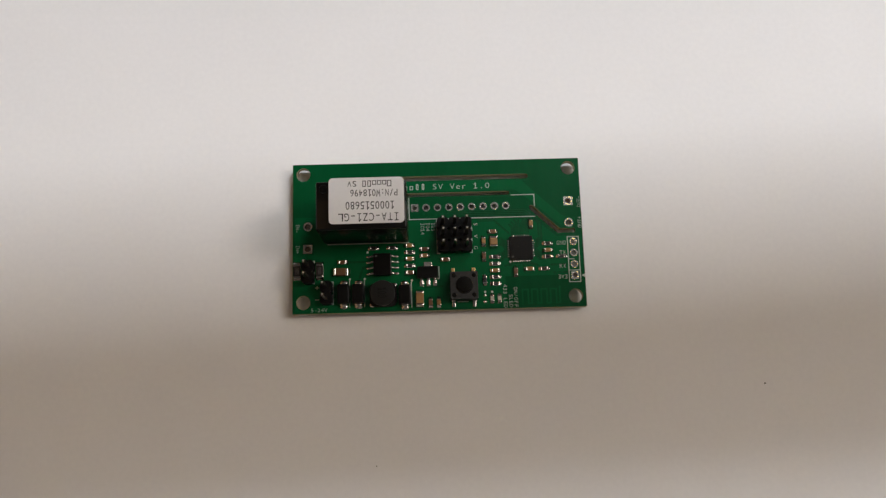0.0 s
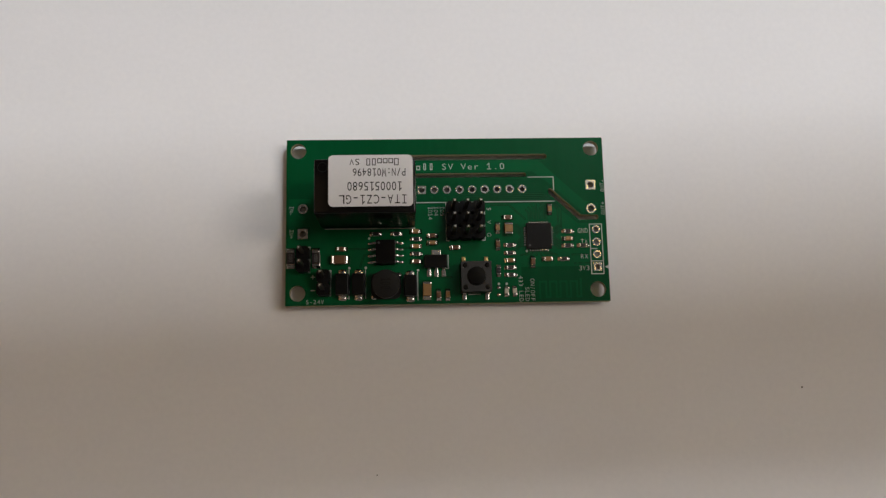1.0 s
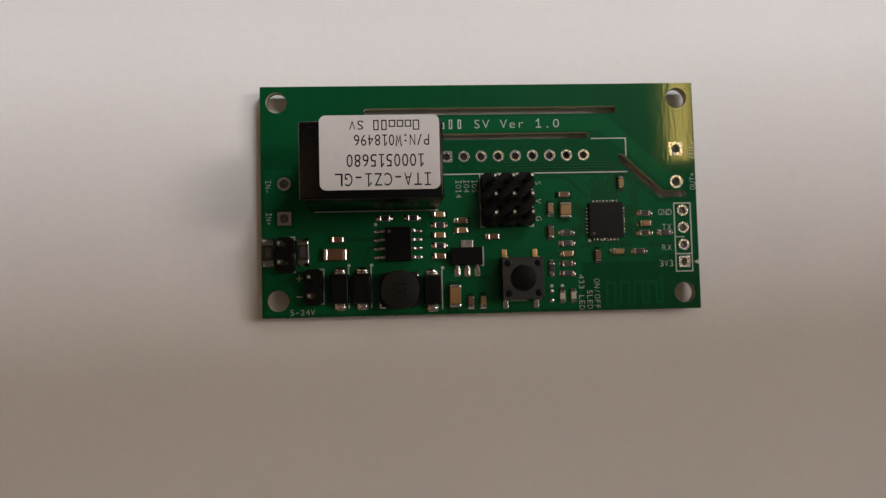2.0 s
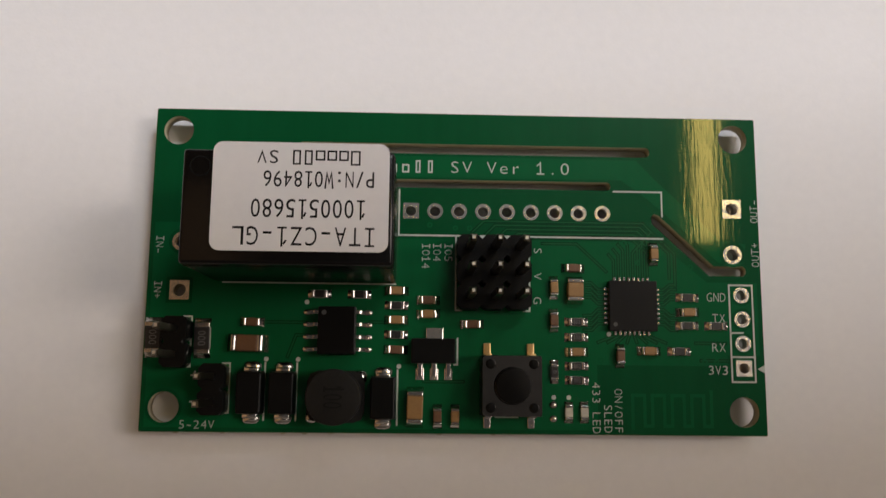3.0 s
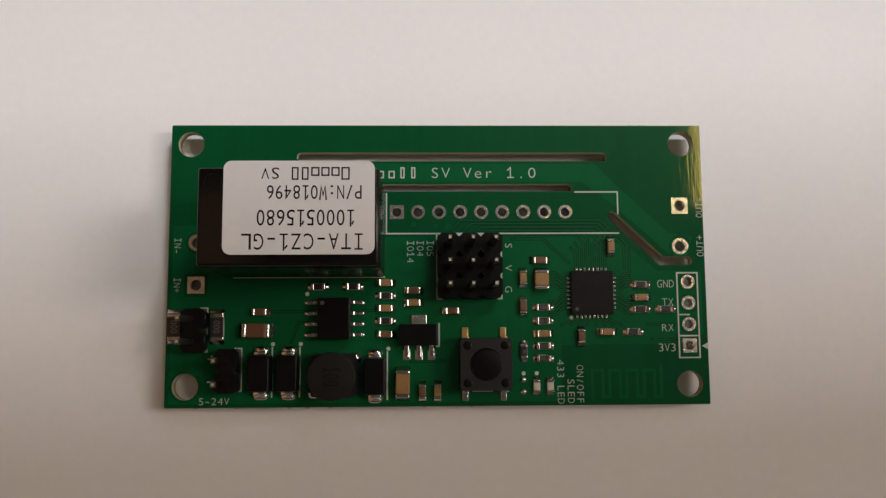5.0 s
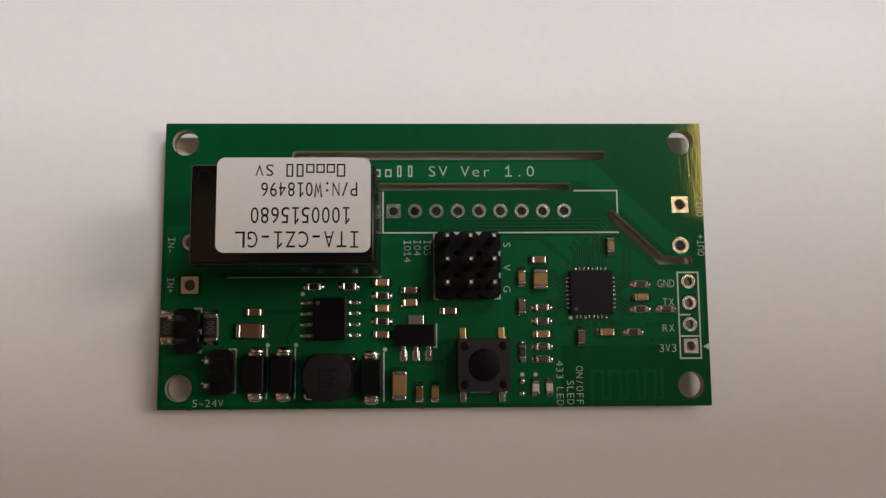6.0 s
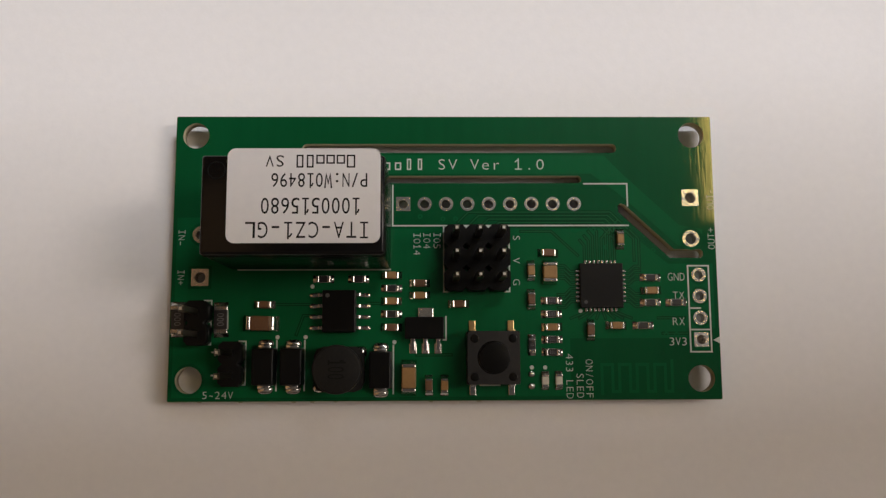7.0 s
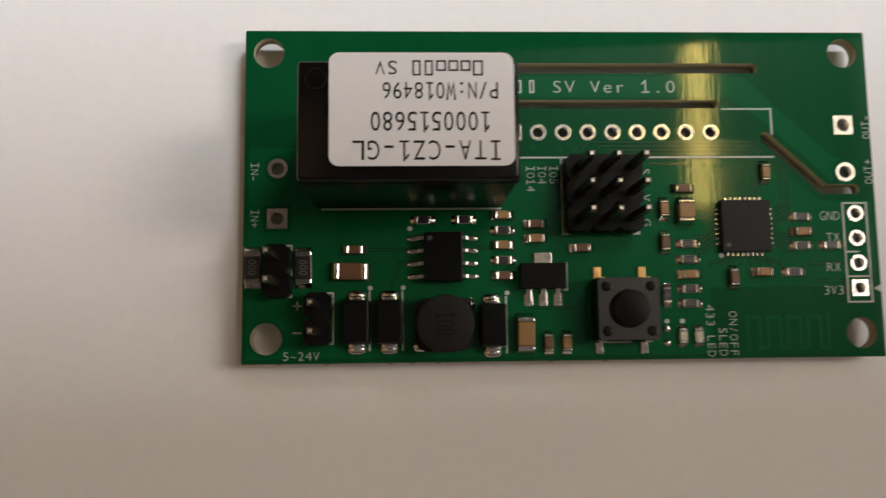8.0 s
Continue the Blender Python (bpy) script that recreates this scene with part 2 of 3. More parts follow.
def lettering(name, text, width, height, thick=0.03, mono=False, bold=0.0):
    """Words in the built-in font, fitted to width and height, their middle at the origin."""
    out = bmesh.new()
    cells = list(text) if mono else [text]
    pitch = width / len(cells)
    for k, word in enumerate(cells):
        if not word.strip():
            continue
        if mono and word in "I1":  # these two carry cross bars
            xm, h, st = (k + 0.5) * pitch - width / 2, height / 2, height * 0.1
            hw = pitch * 0.26
            add_stroke(out, [(xm, -h + st * 1.5), (xm, h - (st * 1.5 if word == "I" else 0))], st, 0, thick)
            add_stroke(out, [(xm - hw, -h + st / 2), (xm + hw, -h + st / 2)], st, 0, thick)
            if word == "I":
                add_stroke(out, [(xm - hw, h - st / 2), (xm + hw, h - st / 2)], st, 0, thick)
            else:
                add_stroke(out, [(xm - hw, h - st * 2.6), (xm - st, h - st * 1.2)], st, 0, thick)
            continue
        if mono and word == "W" and height > 1.2:  # narrow, its strokes nearly run together
            xm, h, w, st = (k + 0.5) * pitch - width / 2, height / 2, pitch * 0.36, height * 0.11
            add_stroke(out, [(xm - w, h), (xm - w * 0.62, -h + st), (xm, h * 0.4), (xm + w * 0.62, -h + st), (xm + w, h)], st, 0, thick)
            continue
        cu = bpy.data.curves.new(name, "FONT")
        cu.body, cu.size, cu.offset = word, 10.0, bold - 0.14
        cu.resolution_u = 3
        me = from_curve(name, cu, 0, 1)
        bm = bmesh.new()
        bm.from_mesh(me)
        bpy.data.meshes.remove(me)
        xs, ys = [v.co.x for v in bm.verts], [v.co.y for v in bm.verts]
        x0, x1 = min(xs), max(xs)
        full = 7.0  # cap height of the font at size 10
        if mono:
            wide = min(pitch * 0.78, (x1 - x0) / full * height * 1.15)
            if word in "-~":
                wide = pitch * 0.6
            sx, ox = wide / (x1 - x0), (k + 0.5) * pitch - width / 2 - wide / 2
        else:
            sx, ox = width / (x1 - x0), -width / 2
        for v in bm.verts:
            v.co = ((v.co.x - x0) * sx + ox, v.co.y / full * height - height / 2, v.co.z * thick)
        me = bpy.data.meshes.new("glyph")
        bm.to_mesh(me)
        bm.free()
        out.from_mesh(me)
        bpy.data.meshes.remove(me)
    return to_mesh(name, out)


def part(name, me, mat, parent, label="", at=(0, 0, 0), turn=0.0):
    """One mesh as a part of parent; at is in millimetres from the parent's origin."""
    if not me.materials:
        me.materials.append(mat)
    ob = new(name, me)
    ob.parent = parent
    ob.location = [a * MM for a in at]
    ob.rotation_euler = (0, 0, radians(turn))
    if label:
        ob["label"] = label
    return ob


def structure(name, me, mat, label, category):
    me.materials.append(mat)
    return tagged(new(name, me), label, category, kind="structure")


# ---------------------------------------------------------------- the room that closes the place
def slab(name, x0, x1, y0, y1, z0, z1):
    return box(name, x0 * 1000, x1 * 1000, y0 * 1000, y1 * 1000, z0 * 1000, z1 * 1000)


W = 0.15
structure("tabletop", slab("tabletop", X0, X1, Y0, Y1, -0.03, -0.0001), WOOD, "plain oak worktop under the sheet of paper", "table")
structure("wall_south", slab("wall_south", X0 - W, X1 + W, Y0 - W, Y0, -0.03, TOPZ), WALL_BROWN, "plain dark brown plaster wall", "wall")
structure("wall_west", slab("wall_west", X0 - W, X0, Y0, Y1, -0.03, TOPZ), WALL_WARM, "plain warm brown plaster wall", "wall")


def window_wall(name, lo, hi, win, at, along_x, label):
    """A wall of four pieces round a window opening; at is its inner face."""
    bm = bmesh.new()
    for a in ((lo, win[0], -0.03, TOPZ), (win[1], hi, -0.03, TOPZ), (win[0], win[1], -0.03, win[2]), (win[0], win[1], win[3], TOPZ)):
        span, deep = (a[0] * 1000, a[1] * 1000), (at * 1000, (at + W) * 1000)
        add_box(bm, *(span + deep if along_x else deep + span), a[2] * 1000, a[3] * 1000)
    structure(name, to_mesh(name, bm), WALL_LIGHT, label, "wall")


def window_frame(name, win, at, along_x, label):
    bm, f = bmesh.new(), 0.02
    for a in ((win[0], win[0] + f, win[2], win[3]), (win[1] - f, win[1], win[2], win[3]), (win[0] + f, win[1] - f, win[2], win[2] + f), (win[0] + f, win[1] - f, win[3] - f, win[3])):
        span, deep = (a[0] * 1000, a[1] * 1000), ((at + 0.02) * 1000, (at + 0.06) * 1000)
        add_box(bm, *(span + deep if along_x else deep + span), a[2] * 1000, a[3] * 1000, 3)
    structure(name, to_mesh(name, bm), FRAME_PAINT, label, "window")


window_wall("wall_east", Y0, Y1, WIN_E, X1, False, "plain grey plaster wall with a tall window opening")
window_wall("wall_north", X0 - W, X1 + W, WIN_N, Y1, True, "plain grey plaster wall with a wide window opening")
window_frame("window_1", WIN_E, X1, False, "white painted window frame in the plaster wall")
window_frame("window_2", WIN_N, Y1, True, "white painted window frame in the plaster wall")
structure("ceiling", slab("ceiling", X0 - W, X1 + W, Y0 - W, Y1 + W, TOPZ, TOPZ + 0.1), CEILING, "dark stained wooden ceiling", "ceiling")
# Unseen bar added to block north window light, in place of the phone's shadow.
shade_bar_mesh = slab("shade_bar", X0, X1, 0.105, 0.152, 0.22, 0.245)
for v in shade_bar_mesh.vertices:  # skewed so that its shadow lies farther north towards the right
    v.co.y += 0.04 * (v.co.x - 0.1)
structure("shade_bar", shade_bar_mesh, CEILING, "narrow dark unseen bar from wall to wall, added to shade the paper", "shelf")
bm = bmesh.new()
add_box(bm, 606, 652, 290, 740, TOPZ * 1000 - 30, TOPZ * 1000, 10)
structure("ceiling_light", to_mesh("ceiling_light", bm), TUBE, "long narrow warm ceiling light, switched on", "lamp")

# ---------------------------------------------------------------- paper
bm = bmesh.new()
add_box(bm, -148.5, 148.5, -105, 105, -0.09, 0.0)
paper = new("paper_sheet", to_mesh("paper_sheet", bm))
paper.data.materials.append(PAPER)
tagged(paper, "plain white sheet of paper lying flat on the worktop", "paper")
for px, py, pr in ((70.4, -34.5, 0.2), (-14.5, -49.5, 0.14)):
    bm = bmesh.new()
    bmesh.ops.create_icosphere(bm, subdivisions=2, radius=pr)
    for v in bm.verts:
        v.co *= 1 + 0.35 * noise.noise(v.co * 4 + Vector((px, py, 0)))
        v.co.z = (v.co.z + pr) * 0.35
    s = new("dust_speck", to_mesh("dust_speck", bm, 60))
    s.data.materials.append(SPECK)
    s.location = (px * MM, py * MM, 0)
    tagged(s, "tiny dark speck of dust on the white paper", "dust", group="specks on the paper")

# ---------------------------------------------------------------- circuit board
pcb = tagged(new("circuit_board"), "green circuit board with soldered components, lying on white paper", "circuit board")
HOLE_ROW = [(-5.0 + 2.54 * k, 6.2) for k in range(9)]
HOLE_COL = [(29.9, -2.32 - 2.54 * k) for k in range(4)]
TERMINALS = [(-28.75, 2.57), (-28.75, -2.5), (29.25, 6.92), (29.15, 1.98)]
MOUNTS = [(-29.72, 14.5), (29.65, 14.6), (29.75, -14.45), (-29.72, -14.4)]
SLOT_A = rect(-17.05, 20.55, 12.42, 13.5, 0.5)
SLOT_B = rect(-16.5, 16.25, 8.72, 9.6, 0.42)
SLOT_C = [(20.55, 5.95), (20.85, 6.25), (21.35, 6.1), (27.1, 0.72), (30.2, 0.72), (30.5, 0.45), (30.5, -0.02), (30.2, -0.3), (26.55, -0.3), (20.6, 5.2)]
outline = rect(-32.1, 32.1, -16.88, 16.88, 0.15, 2)
holes = [SLOT_A, SLOT_B, SLOT_C] + [ring(x, y, 1.55, 40) for x, y in MOUNTS] + [ring(x, y, 0.58, 20) for x, y in HOLE_ROW + HOLE_COL] + [ring(x, y, 0.7, 20) for x, y in TERMINALS]
rng_edge = random.Random(9)
kept_edge = box("edge_burr", -0.25, 0.25, -0.14, 0.14, -0.25, 0.25, 0.08)
board = part("laminate_core", flat("laminate_core", [outline] + holes, BASE + 0.03, TOP - 0.06), LAMINATE, pcb, "pale glass-fibre core showing at the cut edges")
part("solder_mask", flat("solder_mask", [rect(-32.06, 32.06, -16.84, 16.84, 0.15, 2)] + holes, TOP - 0.06, TOP), MASK, board, "glossy green solder mask")
part("solder_mask", flat("solder_mask_below", [rect(-32.06, 32.06, -16.84, 16.84, 0.15, 2)] + holes, BASE, BASE + 0.03), MASK, board)

for k in range(26):
    x = rng_edge.uniform(-30, 31)
    part("edge_burr", kept_edge, LAMINATE, board, at=(x, 16.86 if k % 4 else -16.86, TOP - 0.5 - 0.7 * rng_edge.random()))

# copper areas and tracks under the mask
Z1, Z2 = TOP - 0.01, TOP + 0.03
band = [(-16.0, 9.85), (17.4, 9.85), (20.4, 7.6), (21.6, 6.6), (27.6, 1.1), (30.3, 1.1), (30.6, 3.1), (27.8, 3.6), (21.1, 9.9), (19.0, 12.1), (-16.0, 12.15)]
part("copper_area", flat("copper_area", [band, ring(29.15, 1.98, 1.35)], Z1, Z2), MASK_COPPER, board, "lighter green copper band under the mask")
pour = [(-31.6, -16.4), (14.5, -16.4), (14.5, -9.75), (28.2, -9.75), (28.2, -8.62), (31.6, -8.62), (31.6, -1.0), (26.3, -1.0), (21.2, 3.2), (-7.0, 3.2), (-7.0, 4.6), (-31.6, 4.6)]
clear = [ring(-29.72, -14.4, 1.85), ring(-28.75, 2.57, 1.35), rect(-30.1, -27.4, -3.85, -1.15)] + [ring(x, y, 1.14) for x, y in HOLE_COL[:3]]
part("copper_area", flat("copper_area", [pour] + clear, Z1, TOP + 0.02), MASK_COPPER, board, "copper area under the mask, cut back round the holes")
ax = 18.1
ant_line = [(ax, -16.1), (ax, -12.8)]
for k in range(4):
    a = ax + 2.05 * k
    ant_line += [(a, -12.8), (a + 1.25, -12.8), (a + 1.25, -15.9), (a + 2.05, -15.9)]
ant_line += [(ax + 8.2, -15.9), (ax + 8.2, -12.4)]
part("antenna_track", strokes("antenna_track", [ant_line], 0.36, Z1, TOP + 0.035), MASK_COPPER, board, "meandering printed antenna track under green mask")
rng = random.Random(4)
tracks = []
for k in range(5):
    y = 5.2 - 0.42 * k
    tracks.append([(1.5 + 1.2 * k, y - 1.2), (2.7 + 1.2 * k, y), (19.6 - 0.3 * k, y), (21.6 - 0.3 * k, y - 2.0)])
for k in range(8):
    x = 16.4 + 0.51 * k
    up = 1.2 + 0.55 * (k % 4) + 0.8 * (k > 3)
    tracks.append([(x, -0.9), (x, up), (x - 0.5 * (1 if k < 4 else -1), up + 0.6)])
    y = -1.9 - 0.51 * k
    tracks.append([(20.9, y), (21.6, y), (22.3, y + 0.6 * (1 if k < 4 else -1)), (22.9, y + 0.6 * (1 if k < 4 else -1))])
    tracks.append([(15.5, y), (14.7, y), (14.0, y + 0.7 * (1 if k < 4 else -1)), (13.2, y + 0.7 * (1 if k < 4 else -1))])
    tracks.append([(x, -6.3), (x, -6.7), (x + 0.5 * (k - 3.5), -7.4)])
tracks += [[(8.9, 2.9), (12.5, 2.9), (15.6, 0.0)], [(21.3, 3.0), (22.3, 2.0), (22.3, -0.6)], [(21.9, 3.0), (22.9, 2.0), (22.9, -1.4)], [(-9.0, -5.6), (-7.6, -5.6)], [(-15.4, -7.0), (-16.6, -7.0), (-17.4, -9.2)], [(-3.4, -11.6), (0.6, -11.6)], [(24.9, -7.4), (28.0, -7.4)], [(25.4, -9.2), (28.3, -9.2)], [(-20.0, -5.7), (-15.6, -5.7)]]
for n, line in enumerate(tracks):
    part("track_clearance", strokes("track_clearance", [line], 0.36, Z1, TOP + 0.0208 + 0.0004 * (n % 6)), GAP, board)
    part("copper_track", strokes("copper_track", [line], 0.15, Z1, TOP + 0.024 + 0.001 * (n % 5)), TRACK, board)
for x, y in [(-3.0, 4.7), (-0.3, 4.4), (1.2, 4.4), (9.6, -8.0), (9.6, -8.7), (14.9, 2.0), (16.0, 2.6), (17.6, 3.1), (19.0, 1.0), (22.6, -6.8), (27.0, -9.3), (25.8, -9.3), (24.6, -9.3), (23.4, -9.3), (19.8, -9.3), (14.9, -9.3), (-18.0, -4.0), (-2.6, -12.4), (0.9, -12.4), (24.6, 0.6)]:
    part("via", flat("via", [ring(0, 0, 0.3, 14), ring(0, 0, 0.13, 10)], TOP - 0.01, TOP + 0.035), MASK_COPPER, board, at=(x, y, 0))

# plated holes: a ring on the face and a barrel through the board
for k, (x, y) in enumerate(HOLE_ROW + HOLE_COL + TERMINALS):
    big = k >= 13
    r = 1.0 if big else 0.84
    inner = 0.66 if big else 0.55
    square = k in (0, 12, 14, 15)
    outer = rect(-r, r, -r, r) if square else ring(0, 0, r)
    part("solder_pad", flat("solder_pad", [outer, ring(0, 0, inner, 20)], BASE - 0.05, TOP + 0.045), PAD, board, "square tinned pad with a hole" if square else "round tinned ring pad with a hole", at=(x, y, 0))

# printed marks
ZS = TOP + 0.03
silk_lines = [
    [(-6.25, 8.45), (-6.25, 3.58), (21.72, 3.58)], [(-6.62, 8.45), (-6.62, 3.58)], [(16.57, 8.62), (21.7, 8.62), (21.7, 5.95)],
    [(-0.22, 3.58), (-0.22, -4.26), (0.4, -4.26)], [(6.9, -4.26), (7.5, -4.26), (7.5, -3.6)], [(7.5, -1.2), (7.5, -2.2)], [(7.5, 1.6), (7.5, 0.6)],
    [(28.6, -1.26), (31.05, -1.26), (31.05, -11.36), (28.6, -11.36), (28.6, -1.26)], [(28.6, -8.78), (31.05, -8.78)], [(28.6, -6.27), (29.9, -6.27)],
    [(-28.1, -5.22), (-27.28, -5.22), (-27.28, -10.33), (-28.2, -10.33)], [(-28.0, -7.72), (-27.28, -7.72)],
    [(-23.95, -9.96), (-23.2, -9.96), (-23.2, -14.94), (-23.9, -14.94)],
    [(-24.3, -1.62), (-6.5, -1.62)], [(0.0, -7.2), (0.0, -9.86), (-0.3, -9.86)], [(3.95, -15.1), (6.2, -15.1)],
    [(-19.62, -9.9), (-19.62, -15.6)], [(-16.38, -9.9), (-16.38, -15.6)], [(-6.12, -10.5), (-6.12, -16.0)],
    [(-27.05, -11.2), (-26.35, -11.2)], [(-26.7, -10.85), (-26.7, -11.55)], [(-27.05, -13.85), (-26.35, -13.85)],
]
for line in silk_lines:
    part("printed_line", strokes("printed_line", [line], 0.17, ZS, TOP + 0.06), SILK, board)
for x, y in ((-19.55, -9.5), (-16.3, -9.5), (-6.0, -10.1), (15.78, -6.55), (9.95, -13.1), (11.5, -13.1), (-15.6, -3.6)):
    part("printed_dot", flat("printed_dot", [ring(0, 0, 0.24, 16)], ZS, TOP + 0.06), SILK, board, at=(x, y, 0))
for loop in ([(1.95, 3.6), (2.95, 3.6), (2.45, 2.9)], [(4.6, 3.6), (5.6, 3.6), (5.1, 2.9)], [(31.3, -10.0), (32.05, -9.6), (32.05, -10.4)]):
    part("printed_arrow", flat("printed_arrow", [loop], ZS, TOP + 0.062), SILK, board)
WORDS = [
    ("OUT-", 31.6, 6.7, 2.6, 0.85, 90), ("OUT+", 31.55, 2.0, 2.7, 0.85, 90), ("IN-", -31.0, 2.2, 2.0, 0.8, -90), ("IN+", -30.95, -2.5, 1.9, 0.8, -90),
    ("IO5", -1.0, 1.8, 2.0, 0.85, -90), ("IO4", -2.2, 1.8, 2.0, 0.85, -90), ("IO14", -3.36, 1.4, 2.75, 0.85, -90),
    ("S", 8.4, 2.1, 0.9, 0.85, -90), ("V", 8.37, -0.6, 0.9, 0.85, -90), ("G", 8.33, -3.15, 0.9, 0.85, -90),
    ("GND", 27.2, -2.55, 2.15, 0.95, 0), ("TX", 27.4, -4.75, 1.5, 0.9, 0), ("RX", 27.3, -7.8, 1.55, 0.9, 0), ("3V3", 27.15, -10.15, 2.2, 0.95, 0),
    ("433 LED", 14.35, -14.1, 5.3, 0.85, -90), ("SLED", 15.55, -15.2, 2.95, 0.85, -90), ("ON/OFF", 16.65, -14.4, 4.6, 0.85, -90),
    ("5~24V", -26.3, -16.1, 3.7, 0.85, 0),
]
for text, x, y, w, h, a in WORDS:
    part("printed_text", lettering("printed_text", text, w, h, 0.03, mono=True), SILK, board, f"white printed letters {text}", (x, y, ZS), a)
part("printed_text", lettering("printed_text", "SV Ver 1.0", 13.07, 1.3, 0.03, mono=True), SILK, board, at=(5.48, 11.0, ZS))
for k, (w, h) in enumerate(((0.85, 1.3), (0.8, 0.85), (0.8, 0.85), (0.8, 0.85), (0.55, 1.3), (0.55, 1.3))):
    x = -10.0 + 1.307 * k + 0.45
    part("printed_bar", strokes("printed_bar", [[(-w / 2 + 0.1, 0), (w / 2 - 0.1, 0), (w / 2 - 0.1, h - 0.1), (-w / 2 + 0.1, h - 0.1), (-w / 2 + 0.1, 0)]], 0.16, 0, 0.03), SILK, board, at=(x, 10.4, ZS))

# solder joints on the underside, on which the board stands
for x, y in [(-24.0, 7.5), (-24.0, -0.5), (-8.0, 7.5), (-8.0, -0.5), (1.08, 2.05), (3.62, 2.05), (6.16, 2.05), (1.08, -3.03), (3.62, -3.03), (6.16, -3.03), (-28.5, -6.65), (-28.5, -9.2), (-24.5, -11.3), (-24.5, -13.85), (29.9, -9.94), (29.25, 6.92)]:
    part("solder_joint", tube("solder_joint", 0, 0, 0.0, BASE + 0.01, 0.3, 0.85, 14, 0), TIN, pcb, "pointed tin solder joint under the board", at=(x, y, 0))


# ---------------------------------------------------------------- components
meshes = {}


def kept(key, make):
    if key not in meshes:
        meshes[key] = make()
    return meshes[key]


def fillet_mesh(half_len, cap_len, wide, high, pad_len):
    """Sloped tin at one end of a chip, towards +x."""
    bm = bmesh.new()
    x0, x1 = half_len - 0.02, half_len + pad_len
    w0, w1 = wide / 2, wide / 2 + 0.06
    v = [bm.verts.new(p) for p in ((x0, -w1, 0), (x1, -w1, 0), (x1, w1, 0), (x0, w1, 0), (x0, -w0, high * 0.75), (x0 + pad_len * 0.45, -w0, high * 0.22), (x0 + pad_len * 0.45, w0, high * 0.22), (x0, w0, high * 0.75), (x1, -w1, 0.04), (x1, w1, 0.04))]
    for f in ((0, 1, 8, 5, 4), (4, 5, 6, 7), (5, 8, 9, 6), (8, 1, 2, 9), (7, 6, 9, 2, 3), (3, 2, 1, 0), (0, 4, 7, 3)):
        bm.faces.new([v[k] for k in f])
    bmesh.ops.recalc_face_normals(bm, faces=bm.faces)
    return to_mesh("solder_fillet", bm, 75)


def chip(name, x, y, length, wide, high, mat, label, turn=0.0, code="", pad=0.42, cap=0.28):
    """A two-ended chip part lying along x before its turn."""
    turn += rng.uniform(-1.6, 1.6)
    key = (name, length, wide, high, mat.name)
    h = length / 2
    body = part(name, kept(key, lambda: box(name, -h + cap, h - cap, -wide / 2 + 0.02, wide / 2 - 0.02, 0.04, high - 0.02, min(0.12, high * 0.12))), mat, pcb, label, (x, y, TOP), turn)
    if name == "chip_resistor":
        part("ceramic_base", kept(key + ("b",), lambda: box("ceramic_base", -h + cap, h - cap, -wide / 2, wide / 2, 0.03, high * 0.6)), ALUMINA, body)
    for side in (0, 180):
        part("end_cap", kept(key + ("e",), lambda: box("end_cap", h - cap, h, -wide / 2, wide / 2, 0.02, high, min(0.14, high * 0.14))), TIN, body, turn=side)
        part("solder_fillet", kept(key + ("s",), lambda: fillet_mesh(h, cap, wide, high, pad)), TIN, body, turn=side)
    if code:
        part("marking", kept(key + ("m", code), lambda: lettering("marking", code, (length - 2 * cap) * 0.72, wide * 0.5, 0.015, mono=True)), CODE, body, at=(0, 0, high - 0.015))
    return body


CAP_L, RES_L = "small tan ceramic chip capacitor with tinned ends", "small black chip resistor with tinned ends"
CAP_B = "small brown ceramic chip capacitor with tinned ends"


def capacitor(x, y, turn=0.0, mat=CERAMIC, length=1.65, wide=0.85, high=0.75):
    return chip("chip_capacitor", x, y, length, wide, high, mat, CAP_L if mat is CERAMIC else CAP_B, turn)


def resistor(x, y, turn=0.0, length=1.6, wide=0.8, high=0.45, code=""):
    return chip("chip_resistor", x, y, length, wide, high, RESIST, RES_L, turn, code)


for y, kind in ((-2.33, "c"), (-3.85, "r"), (-5.35, "c"), (-6.85, "r"), (-8.4, "b")):
    resistor(-6.35, y) if kind == "r" else capacitor(-6.35, y, 0, CERAMIC if kind == "c" else BROWN)
capacitor(-3.06, -3.27, 0, BROWN), capacitor(-3.06, -4.7, 0, CERAMIC), capacitor(1.5, -5.7, 0, BROWN)
capacitor(-2.0, -15.1, 90, BROWN), capacitor(-0.2, -15.1, 90, CERAMIC)
resistor(-14.3, -2.75), resistor(-10.2, -2.75)
capacitor(-21.1, -5.73, 0, BROWN)
chip("chip_capacitor", -21.45, -7.9, 3.2, 1.7, 1.1, BROWN, "large brown ceramic chip capacitor with tinned ends", 0, pad=0.5, cap=0.5)
chip("chip_capacitor", -4.3, -14.2, 3.2, 1.65, 1.3, CERAMIC, "large tan ceramic chip capacitor with tinned ends", 90, pad=0.45, cap=0.45)
chip("chip_resistor", -31.05, -7.4, 3.2, 1.6, 0.55, RESIST, "black chip resistor marked 000", 90, "000", pad=0.45, cap=0.5)
chip("chip_resistor", -26.1, -7.45, 3.2, 1.6, 0.55, RESIST, "black chip resistor marked 000", 90, "000", pad=0.45, cap=0.5)
capacitor(10.03, -1.8, 90, CERAMIC), capacitor(10.0, -5.2, 90, BROWN), capacitor(12.07, 0.28, 0, BROWN)
chip("chip_capacitor", 12.2, -2.05, 2.3, 1.65, 1.1, CERAMIC, "squat tan ceramic chip capacitor with tinned ends", 90, pad=0.3, cap=0.42)
